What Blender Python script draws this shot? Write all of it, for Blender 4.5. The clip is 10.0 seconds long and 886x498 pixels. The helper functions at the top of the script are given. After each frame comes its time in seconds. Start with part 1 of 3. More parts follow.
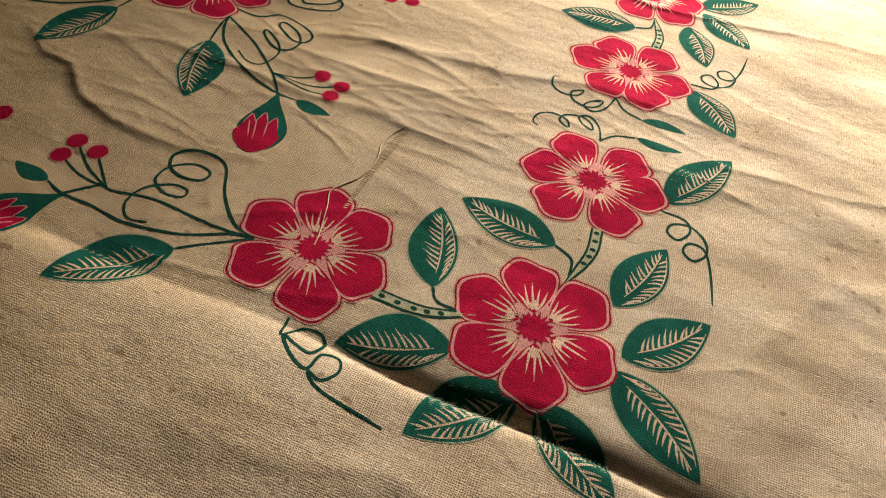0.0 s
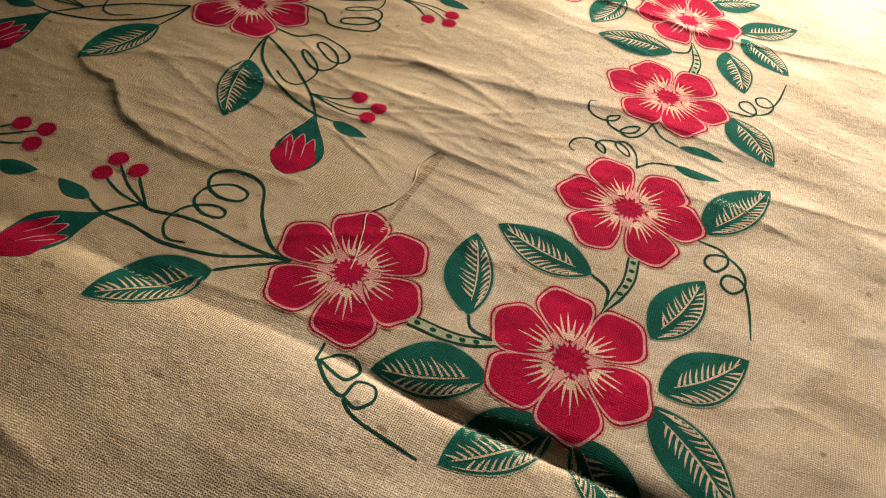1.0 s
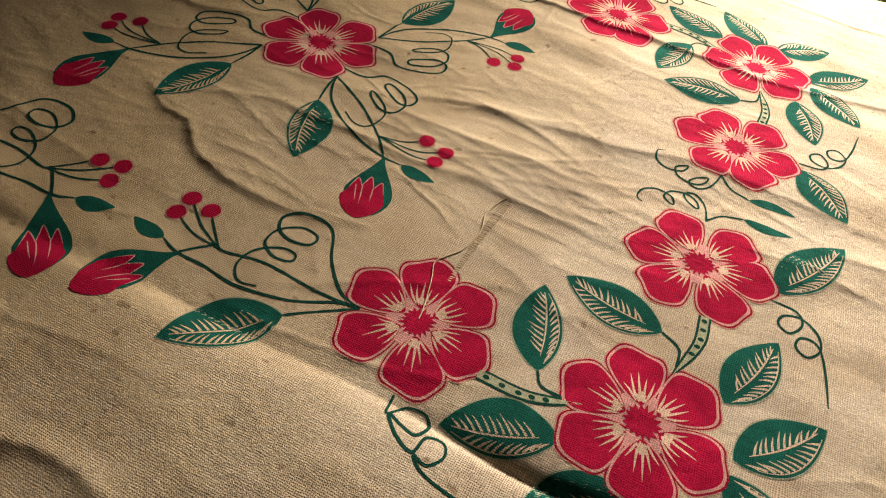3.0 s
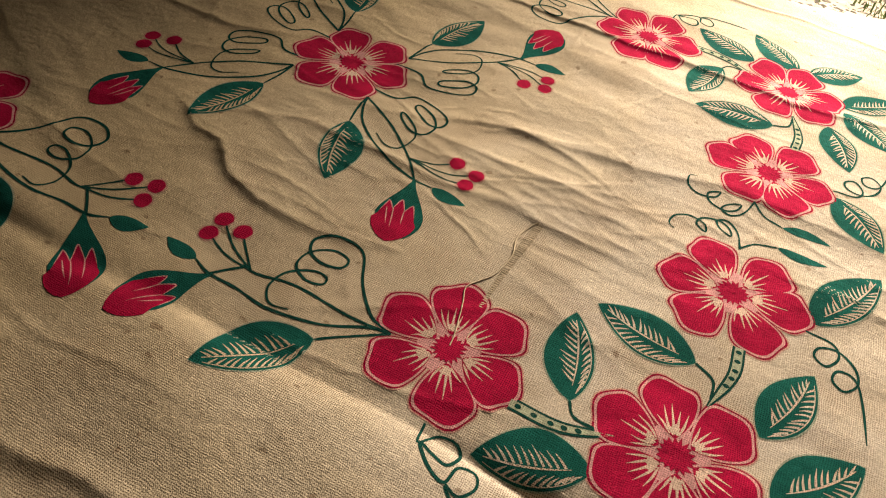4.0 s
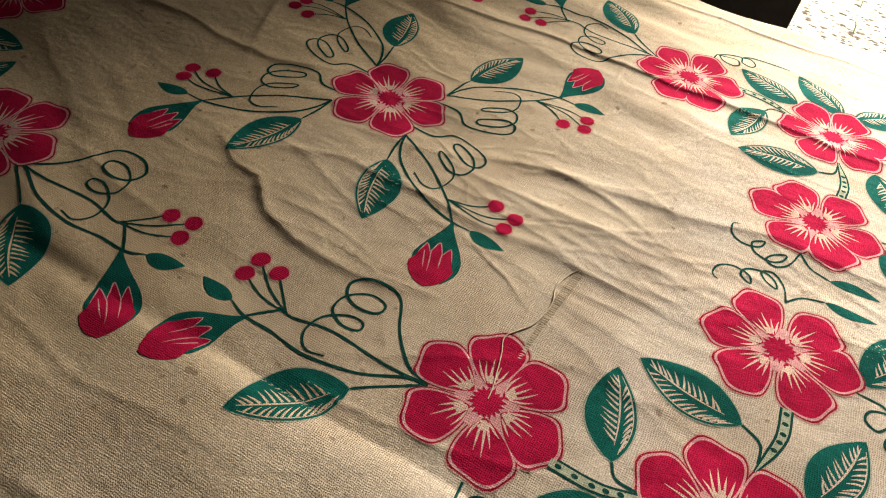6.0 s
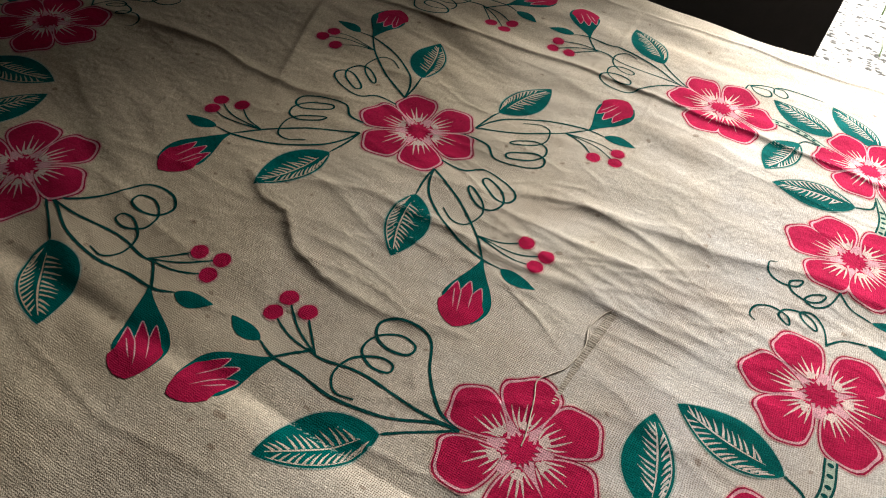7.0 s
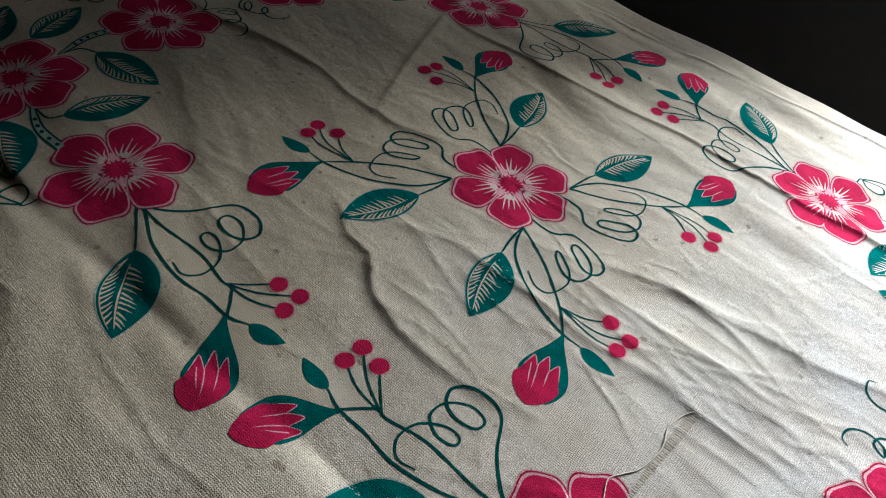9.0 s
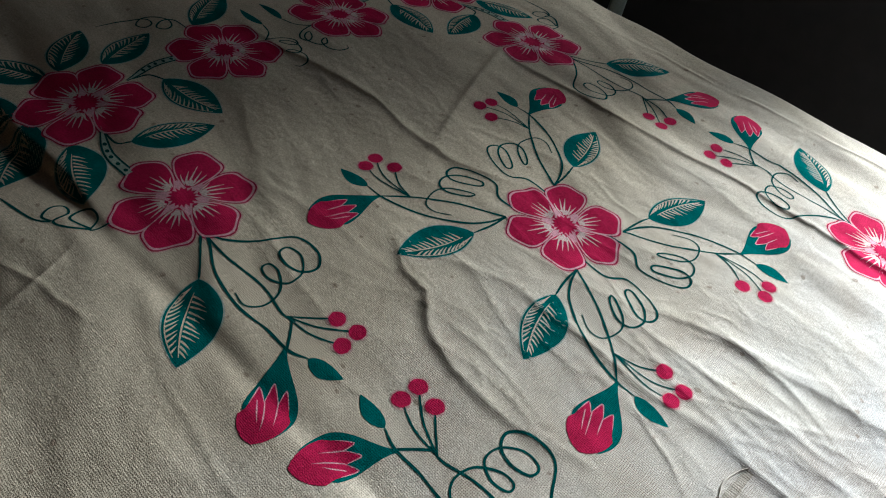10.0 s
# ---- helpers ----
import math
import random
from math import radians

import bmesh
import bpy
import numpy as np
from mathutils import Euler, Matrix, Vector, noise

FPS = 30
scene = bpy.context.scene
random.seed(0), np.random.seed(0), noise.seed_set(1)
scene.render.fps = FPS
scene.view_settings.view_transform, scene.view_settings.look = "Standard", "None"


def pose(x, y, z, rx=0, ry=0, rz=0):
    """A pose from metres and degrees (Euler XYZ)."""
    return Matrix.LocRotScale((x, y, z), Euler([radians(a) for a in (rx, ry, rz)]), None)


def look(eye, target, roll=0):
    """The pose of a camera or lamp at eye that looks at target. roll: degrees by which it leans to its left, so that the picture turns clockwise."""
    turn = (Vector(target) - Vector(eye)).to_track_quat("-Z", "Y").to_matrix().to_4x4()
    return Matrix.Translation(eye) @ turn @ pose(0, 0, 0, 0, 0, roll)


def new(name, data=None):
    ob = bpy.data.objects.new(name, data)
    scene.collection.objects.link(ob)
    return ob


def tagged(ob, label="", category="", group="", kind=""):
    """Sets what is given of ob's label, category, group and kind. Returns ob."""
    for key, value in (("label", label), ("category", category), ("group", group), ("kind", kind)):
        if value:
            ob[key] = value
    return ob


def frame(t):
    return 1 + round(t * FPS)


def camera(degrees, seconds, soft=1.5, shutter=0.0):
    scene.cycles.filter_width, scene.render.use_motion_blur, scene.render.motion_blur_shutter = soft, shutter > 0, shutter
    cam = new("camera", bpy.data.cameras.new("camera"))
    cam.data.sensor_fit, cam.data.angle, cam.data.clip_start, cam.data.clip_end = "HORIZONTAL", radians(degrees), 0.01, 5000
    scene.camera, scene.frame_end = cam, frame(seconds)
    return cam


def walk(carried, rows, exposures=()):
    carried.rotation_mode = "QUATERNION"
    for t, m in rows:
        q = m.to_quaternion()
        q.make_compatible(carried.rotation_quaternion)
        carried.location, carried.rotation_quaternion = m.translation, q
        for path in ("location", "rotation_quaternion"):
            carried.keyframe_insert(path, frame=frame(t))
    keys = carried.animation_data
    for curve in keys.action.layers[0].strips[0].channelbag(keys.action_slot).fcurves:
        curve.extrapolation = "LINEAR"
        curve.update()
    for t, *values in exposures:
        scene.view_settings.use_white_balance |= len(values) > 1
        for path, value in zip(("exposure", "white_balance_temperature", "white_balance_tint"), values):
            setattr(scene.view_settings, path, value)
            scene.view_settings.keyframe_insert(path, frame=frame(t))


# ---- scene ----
from mathutils import geometry

cam = camera(63.5, 10.0, soft=1.1)
PATH = [
    (0, (0.347, -0.4792, 0.3471), (0.21, 0.158, -0.4112), 11.53),
    (0.5, (0.3413, -0.4763, 0.35), (0.1904, 0.1593, -0.4071), 11.24),
    (1, (0.3323, -0.4743, 0.3523), (0.1676, 0.1606, -0.4025), 11.10),
    (1.5, (0.3252, -0.4731, 0.3545), (0.1449, 0.1623, -0.3962), 10.46),
    (2, (0.3176, -0.4715, 0.3563), (0.1268, 0.1608, -0.3945), 10.24),
    (2.5, (0.3086, -0.4718, 0.3565), (0.1085, 0.1612, -0.3914), 10.36),
    (3, (0.302, -0.4695, 0.3599), (0.0876, 0.1655, -0.3822), 10.06),
    (4.5, (0.2825, -0.4651, 0.3649), (0.0366, 0.1706, -0.3668), 9.54),
    (5, (0.2785, -0.4621, 0.3672), (0.0284, 0.1765, -0.3605), 9.77),
    (5.5, (0.2718, -0.4595, 0.3679), (0.0146, 0.1782, -0.3582), 10.07),
    (7, (0.2478, -0.446, 0.3725), (-0.0521, 0.1921, -0.3365), 8.28),
    (7.5, (0.2364, -0.4422, 0.3744), (-0.0772, 0.1934, -0.331), 9.54),
    (8, (0.231, -0.4349, 0.3765), (-0.1003, 0.1858, -0.3342), 10.22),
    (8.5, (0.2196, -0.4289, 0.3815), (-0.1208, 0.195, -0.322), 12.76),
    (9, (0.2039, -0.4313, 0.381), (-0.1578, 0.1771, -0.3254), 12.82),
    (9.5, (0.1897, -0.4343, 0.3829), (-0.1841, 0.1672, -0.3231), 13.62),
    (10, (0.1785, -0.4413, 0.3931), (-0.2206, 0.1544, -0.3039), 13.10),
]
EXPOSURES = [(0, 0.95, 9450, 17), (3, 1.08, 9300, 17), (5.3, 1.16, 9000, 16), (6.2, 1.24, 7400, 14), (7.4, 1.29, 5850, 10), (9, 1.45, 5300, 7), (10, 1.66, 5200, 5)]
walk(cam, [(t, look(eye, target, roll)) for t, eye, target, roll in PATH], EXPOSURES)

# ---- light: daylight through the doorway ----
world = bpy.data.worlds.new("daylight")
scene.world = world
world.use_nodes = True
wt = world.node_tree
sky = wt.nodes.new("ShaderNodeTexSky")
sky.sky_type, sky.sun_disc = "NISHITA", False
sky.sun_elevation, sky.sun_rotation = radians(62), radians(82)
wt.links.new(sky.outputs[0], wt.nodes["Background"].inputs[0])
wt.nodes["Background"].inputs[1].default_value = 0.02

sun = new("sun", bpy.data.lights.new("sun", "SUN"))
sun.data.energy, sun.data.angle, sun.data.color = 5.0, radians(0.5), (1.0, 0.96, 0.9)
sun.matrix_world = look((0.95, 0.13, 1.8), (0, 0, 0))

DOOR_X0, DOOR_X1, DOOR_Y, DOOR_TOP, FLOOR_Z = 0.279, 1.15, 0.80, 1.2, -0.5
FILL_X0, FILL_X1, FILL_Z0, FILL_Z1 = -0.50, 0.06, 0.06, 0.40   # unseen opening beside the doorway, added for the fill lamp
WALL = 0.15            # thickness of the outer wall
lamp = new("doorway_daylight", bpy.data.lights.new("doorway_daylight", "AREA"))
lamp.data.shape, lamp.data.size, lamp.data.size_y = "RECTANGLE", 0.29, 0.40
lamp.data.energy, lamp.data.color = 33.0, (0.985, 0.985, 0.98)
lamp.matrix_world = look((0.395, 1.12, 0.42), (0.96, 0.12, 0.20))

# added fill lamp: brightens the far left of the cloth, no such source known
slit = new("far_left_fill", bpy.data.lights.new("far_left_fill", "AREA"))
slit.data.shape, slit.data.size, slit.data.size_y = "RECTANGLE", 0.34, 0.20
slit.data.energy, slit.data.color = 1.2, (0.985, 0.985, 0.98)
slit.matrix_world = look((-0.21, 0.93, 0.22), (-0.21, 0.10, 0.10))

# ---- materials ----


def nodes_of(name):
    m = bpy.data.materials.new(name)
    m.use_nodes = True
    t = m.node_tree
    return m, t, t.nodes["Principled BSDF"]


def math_node(t, op, a, b=None, clamp=False):
    n = t.nodes.new("ShaderNodeMath")
    n.operation, n.use_clamp = op, clamp
    for i, v in enumerate((a, b)):
        if v is None:
            continue
        if isinstance(v, (int, float)):
            n.inputs[i].default_value = v
        else:
            t.links.new(v, n.inputs[i])
    return n.outputs[0]


def mix_colour(t, fac, a, b, kind="MIX"):
    n = t.nodes.new("ShaderNodeMix")
    n.data_type, n.blend_type = "RGBA", kind
    for sock, v in ((n.inputs[0], fac), (n.inputs[6], a), (n.inputs[7], b)):
        if isinstance(v, (int, float)):
            sock.default_value = v
        elif isinstance(v, tuple):
            sock.default_value = (*v, 1)
        else:
            t.links.new(v, sock)
    return n.outputs[2]


def noise_node(t, where, scale, detail=2.0, stretch=None):
    if stretch:
        mp = t.nodes.new("ShaderNodeMapping")
        mp.inputs["Scale"].default_value = stretch
        t.links.new(where, mp.inputs[0])
        where = mp.outputs[0]
    n = t.nodes.new("ShaderNodeTexNoise")
    n.inputs["Scale"].default_value, n.inputs["Detail"].default_value = scale, detail
    t.links.new(where, n.inputs["Vector"])
    return n.outputs["Fac"]


def spread(t, value, lo, hi, to_lo=0.0, to_hi=1.0):
    n = t.nodes.new("ShaderNodeMapRange")
    for i, v in enumerate((lo, hi, to_lo, to_hi)):
        n.inputs[i + 1].default_value = v
    t.links.new(value, n.inputs[0])
    return n.outputs[0]


PITCH = 0.0014       # distance between threads of the hand-woven cotton
RAW = (0.60, 0.535, 0.45)


def woven(name, dye=None, wear=0.0):
    """Hand-woven cotton, plain or dyed; wear: how much raw thread shows through the dye."""
    m, t, b = nodes_of(name)
    where = t.nodes.new("ShaderNodeTexCoord").outputs["Object"]
    wob = t.nodes.new("ShaderNodeTexNoise")
    wob.inputs["Scale"].default_value, wob.inputs["Detail"].default_value = 70, 4
    t.links.new(where, wob.inputs["Vector"])
    off = t.nodes.new("ShaderNodeVectorMath")
    off.operation = "MULTIPLY_ADD"
    off.inputs[1].default_value = (0.0045, 0.0045, 0)
    t.links.new(wob.outputs["Color"], off.inputs[0])
    t.links.new(where, off.inputs[2])
    sep = t.nodes.new("ShaderNodeSeparateXYZ")
    t.links.new(off.outputs[0], sep.inputs[0])
    sx = math_node(t, "SINE", math_node(t, "MULTIPLY", sep.outputs[0], 2 * math.pi / PITCH))
    sy = math_node(t, "SINE", math_node(t, "MULTIPLY", sep.outputs[1], 2 * math.pi / PITCH))
    # gaps between the threads, deeper where the weave is loose
    hole = spread(t, math_node(t, "MINIMUM", sx, sy), -0.30, 0.50)
    loose = spread(t, noise_node(t, where, 22, 3), 0.36, 0.66, 0.40, 1.0)
    # the cloth is worn soft away from its near side, and the gaps close there
    flat = t.nodes.new("ShaderNodeSeparateXYZ")
    t.links.new(where, flat.inputs[0])
    worn = math_node(t, "MULTIPLY", spread(t, flat.outputs[1], -0.16, 0.08, 1.0, 0.45), spread(t, flat.outputs[0], -0.22, 0.08, 0.35, 1.0))
    gap = math_node(t, "MULTIPLY", math_node(t, "MULTIPLY", hole, loose), worn)
    slub = math_node(t, "ADD", noise_node(t, where, 1.0, 2, (110, 800, 1)), noise_node(t, where, 1.0, 2, (800, 110, 1)))
    tone = spread(t, slub, 0.7, 1.3, 0.90, 1.07)
    stain = spread(t, noise_node(t, where, 9, 6), 0.35, 0.7, 0.84, 1.06)
    raw = mix_colour(t, spread(t, noise_node(t, where, 15, 3), 0.4, 0.65), RAW, (0.62, 0.535, 0.42))
    raw = mix_colour(t, spread(t, noise_node(t, where, 11, 5), 0.45, 0.72, 0.0, 0.75), raw, (0.52, 0.42, 0.315))
    # cotton tinted browner towards -x, painting in the warm dim light of that end
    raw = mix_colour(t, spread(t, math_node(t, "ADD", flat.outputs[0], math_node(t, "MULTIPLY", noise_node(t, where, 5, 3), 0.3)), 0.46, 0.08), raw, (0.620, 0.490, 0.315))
    specks = spread(t, noise_node(t, where, 120, 0), 0.79, 0.83, 0.0, 0.55)
    raw = mix_colour(t, specks, raw, (0.20, 0.12, 0.07))
    col = raw
    if dye:
        bare = spread(t, noise_node(t, where, 900, 2), 0.56, 0.72, 0.0, wear)
        fade = spread(t, noise_node(t, where, 45, 3), 0.35, 0.7, 0.82, 1.15)
        shade = mix_colour(t, 1.0, dye, fade, "MULTIPLY")
        col = mix_colour(t, bare, shade, raw)
    grain = spread(t, noise_node(t, where, 700, 3), 0.3, 0.7, 0.72, 1.20)
    col = mix_colour(t, 1.0, col, math_node(t, "MULTIPLY", math_node(t, "MULTIPLY", tone, stain), grain), "MULTIPLY")
    dark = tuple(c * 0.30 for c in dye) if dye else (0.150, 0.095, 0.052)
    col = mix_colour(t, gap, col, dark)
    t.links.new(col, b.inputs["Base Color"])
    b.inputs["Roughness"].default_value = 0.95
    b.inputs["Specular IOR Level"].default_value = 0.02
    hump = t.nodes.new("ShaderNodeBump")
    hump.inputs["Strength"].default_value, hump.inputs["Distance"].default_value = 0.75, 0.0005
    t.links.new(math_node(t, "ADD", math_node(t, "MULTIPLY", gap, -0.8), math_node(t, "ADD", math_node(t, "MULTIPLY", slub, 0.35), math_node(t, "MULTIPLY", noise_node(t, where, 1100, 2), 0.9))), hump.inputs["Height"])
    # small crumples, longest along the threads of the weft
    crumple = t.nodes.new("ShaderNodeBump")
    crumple.inputs["Strength"].default_value, crumple.inputs["Distance"].default_value = 0.45, 0.0022
    slack = math_node(t, "ADD", noise_node(t, where, 1.0, 5, (45, 80, 1)), math_node(t, "MULTIPLY", noise_node(t, where, 160, 3), 0.35))
    t.links.new(slack, crumple.inputs["Height"])
    t.links.new(crumple.outputs[0], hump.inputs["Normal"])
    t.links.new(hump.outputs[0], b.inputs["Normal"])
    return m


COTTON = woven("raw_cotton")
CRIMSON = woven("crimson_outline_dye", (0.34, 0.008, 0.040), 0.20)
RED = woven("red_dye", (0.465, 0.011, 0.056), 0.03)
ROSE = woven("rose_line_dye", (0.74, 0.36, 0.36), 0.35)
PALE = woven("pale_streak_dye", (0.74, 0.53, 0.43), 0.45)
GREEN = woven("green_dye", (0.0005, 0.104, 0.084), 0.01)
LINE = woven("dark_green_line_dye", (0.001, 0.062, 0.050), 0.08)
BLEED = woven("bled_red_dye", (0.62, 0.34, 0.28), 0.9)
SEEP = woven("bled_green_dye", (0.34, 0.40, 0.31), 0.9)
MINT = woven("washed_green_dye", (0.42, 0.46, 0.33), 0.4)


def rough(name, a, b_, scale, bump=0.3, dist=0.01, roughness=0.9):
    m, t, b = nodes_of(name)
    where = t.nodes.new("ShaderNodeTexCoord").outputs["Object"]
    big, fine = noise_node(t, where, scale, 5), noise_node(t, where, scale * 9, 4)
    col = mix_colour(t, spread(t, big, 0.3, 0.7), a, b_)
    col = mix_colour(t, 1.0, col, spread(t, fine, 0.3, 0.7, 0.75, 1.15), "MULTIPLY")
    t.links.new(col, b.inputs["Base Color"])
    b.inputs["Roughness"].default_value = roughness
    hump = t.nodes.new("ShaderNodeBump")
    hump.inputs["Strength"].default_value, hump.inputs["Distance"].default_value = bump, dist
    t.links.new(fine, hump.inputs["Height"])
    t.links.new(hump.outputs[0], b.inputs["Normal"])
    return m


# plaster near black: the shade on the north wall is put into its colour
MUD = rough("shade_black_plaster", (0.007, 0.006, 0.005), (0.012, 0.010, 0.009), 4)
# brown picked to warm the light bounced off the unseen walls
BOUNCE_WALL = rough("brown_bounce_plaster", (0.022, 0.013, 0.007), (0.034, 0.020, 0.010), 4)
EARTH = rough("packed_earth", (0.50, 0.46, 0.40), (0.62, 0.58, 0.52), 3, 0.6, 0.02)
INDOOR = rough("dark_floor_cement", (0.03, 0.028, 0.025), (0.05, 0.045, 0.04), 3)
PEBBLE = rough("grey_pebble", (0.07, 0.07, 0.06), (0.20, 0.19, 0.17), 40)
BOARD = rough("dark_wood", (0.035, 0.020, 0.012), (0.06, 0.035, 0.02), 12, 0.3, 0.002, 0.6)
PIPE = rough("grey_green_paint", (0.16, 0.19, 0.165), (0.21, 0.24, 0.21), 30, 0.1, 0.001, 0.35)
GRASS = rough("grass_blade", (0.05, 0.10, 0.025), (0.09, 0.14, 0.04), 20)

# ---- helpers for meshes ----


def linked(name, verts, faces, material, parent=None, label="", indices=None, smooth=True):
    me = bpy.data.meshes.new(name)
    me.from_pydata(verts, [], faces)
    for mat in material if isinstance(material, (list, tuple)) else (material,):
        me.materials.append(mat)
    if indices is not None:
        me.polygons.foreach_set("material_index", indices)
    if smooth:
        me.polygons.foreach_set("use_smooth", [True] * len(me.polygons))
    me.update()
    ob = new(name, me)
    if parent:
        ob.parent = parent
    return tagged(ob, label)


def box(bm, x0, x1, y0, y1, z0, z1, bevel=0.0):
    m = Matrix.Translation(((x0 + x1) / 2, (y0 + y1) / 2, (z0 + z1) / 2)) @ Matrix.Diagonal((x1 - x0, y1 - y0, z1 - z0, 1))
    made = bmesh.ops.create_cube(bm, size=1, matrix=m)["verts"]
    if bevel:
        edges = list({e for v in made for e in v.link_edges})
        bmesh.ops.bevel(bm, geom=edges, offset=bevel, segments=2, affect="EDGES")


def part(name, bm, material, parent=None, label=""):
    me = bpy.data.meshes.new(name)
    bm.to_mesh(me)
    bm.free()
    me.materials.append(material)
    ob = new(name, me)
    if parent:
        ob.parent = parent
    return tagged(ob, label)


# ---- the lie of the cloth ----
rng = np.random.default_rng(7)
X0, X1, Y0, Y1 = -0.78, 0.86, -0.56, 0.40


def along(x, y, pts):
    """Signed distance to a chain of points, and how far along it (0 to 1)."""
    best = np.full(x.shape, 1e9)
    side, where = np.zeros(x.shape), np.zeros(x.shape)
    n = len(pts) - 1
    for i in range(n):
        ax, ay = pts[i]
        dx, dy = pts[i + 1][0] - ax, pts[i + 1][1] - ay
        k = ((x - ax) * dx + (y - ay) * dy) / (dx * dx + dy * dy)
        kc = np.clip(k, 0, 1)
        d = np.hypot(x - ax - kc * dx, y - ay - kc * dy)
        s = np.sign(dx * (y - ay) - dy * (x - ax))
        near = d < best
        best = np.where(near, d, best)
        side = np.where(near, s, side)
        where = np.where(near, (i + kc) / n, where)
    return best * side, where


def fold(x, y, pts, height, left, right):
    """A crease that stands up by height; left and right: how far its slopes reach on either side."""
    d, k = along(x, y, pts)
    w = np.where(d > 0, left, right)
    ends = np.sin(np.pi * np.clip(k * 0.94 + 0.03, 0, 1)) ** 0.6
    return height * ends * np.exp(-np.sqrt((d / w) ** 2 + 0.10) + 0.316)


WAVES = []
for _ in range(26):
    length = rng.uniform(0.022, 0.11)
    a = math.radians(rng.normal(93, 24))
    WAVES.append((math.cos(a) / length, math.sin(a) / length, rng.uniform(0, 6.28), 0.0038 * length * rng.uniform(0.4, 1.2)))


def height(x, y):
    x, y = np.asarray(x, float), np.asarray(y, float)
    wx = x + 0.018 * np.sin(9 * y + 3 * x) + 0.008 * np.sin(31 * y - 17 * x)
    wy = y + 0.020 * np.sin(7 * x + 1) + 0.009 * np.sin(23 * x + 11 * y)
    h = np.zeros(x.shape)
    patch = 0.55 + 0.45 * np.sin(5 * x + 2 * y + 1) * np.sin(6 * y - 2 * x)
    for kx, ky, ph, am in WAVES:
        h = h + am * patch * np.sin(6.2832 * (kx * wx + ky * wy) + ph)
    # the long valley crease on the near side
    line = -0.287 + 0.004 * np.sin(6 * x + 0.6) + 0.0015 * np.sin(37 * x)
    d = y - line
    deep = 0.0054 * np.clip((x - 0.21) / 0.09, 0, 1) * (1 + 0.1 * np.sin(23 * x))
    deep = deep * np.clip((x + 0.75) / 0.2, 0, 1)
    h = h - np.where(d > 0, deep * np.exp(-(np.abs(d) / 0.009) ** 1.5), deep * np.exp(-np.abs(d) / 0.0032))
    # towards the dark end of the room the crease turns into a step down
    drop = 0.0008 * np.clip((0.03 - x) / 0.10, 0, 1) + 0.0125 * np.clip((-x - 0.20) / 0.13, 0, 1) ** 1.5
    h = h - drop * 0.5 * (1 - np.tanh((d - 0.004) / (0.0040 + 0.02 * drop))) * np.clip(1 + (d + 0.02) / 0.22, 0.35, 1)
    # the cloth sinks softly towards that crease, and lies higher on the near side
    sag = np.clip((0.24 - x) / 0.18, 0, 1)
    h = h - 0.0026 * sag * np.where(d > 0, 1 - np.tanh(np.abs(d) / 0.08), np.exp(-(d / 0.012) ** 2))
    swell = 0.0070 * np.clip((x + 0.02) / 0.14, 0, 1) * np.clip((0.36 - x) / 0.14, 0, 1)
    h = h + np.where(d < 0, swell * (1 - np.exp(-np.abs(d) / 0.016)), 0)
    # creases waver as they run
    cx = x + 0.003 * np.sin(33 * y + 21 * x) + 0.001 * np.sin(88 * x + 61 * y)
    cy = y + 0.003 * np.sin(29 * x + 13 * y) + 0.0012 * np.sin(71 * x - 37 * y + 1) + 0.0005 * np.sin(190 * x + 40 * np.sin(9 * x))
    for pts, up, lf, rt in FOLDS:
        h = h + fold(cx, cy, pts, 0.44 * up, 0.58 * lf, 0.70 * rt)
    # hem along the far edge
    h = h + 0.0010 * (0.7 + 0.5 * np.sin(27 * x + 4 * np.sin(11 * x))) * np.exp(-((y - 0.352 - 0.01 * np.sin(5 * x) - 0.0022 * np.sin(41 * x) - 0.001 * np.sin(97 * x)) / 0.0026) ** 2)
    # the table bears the lowest parts
    return np.where(h < -0.018, -0.018 - 0.008 * np.tanh((-h - 0.018) / 0.008), h)


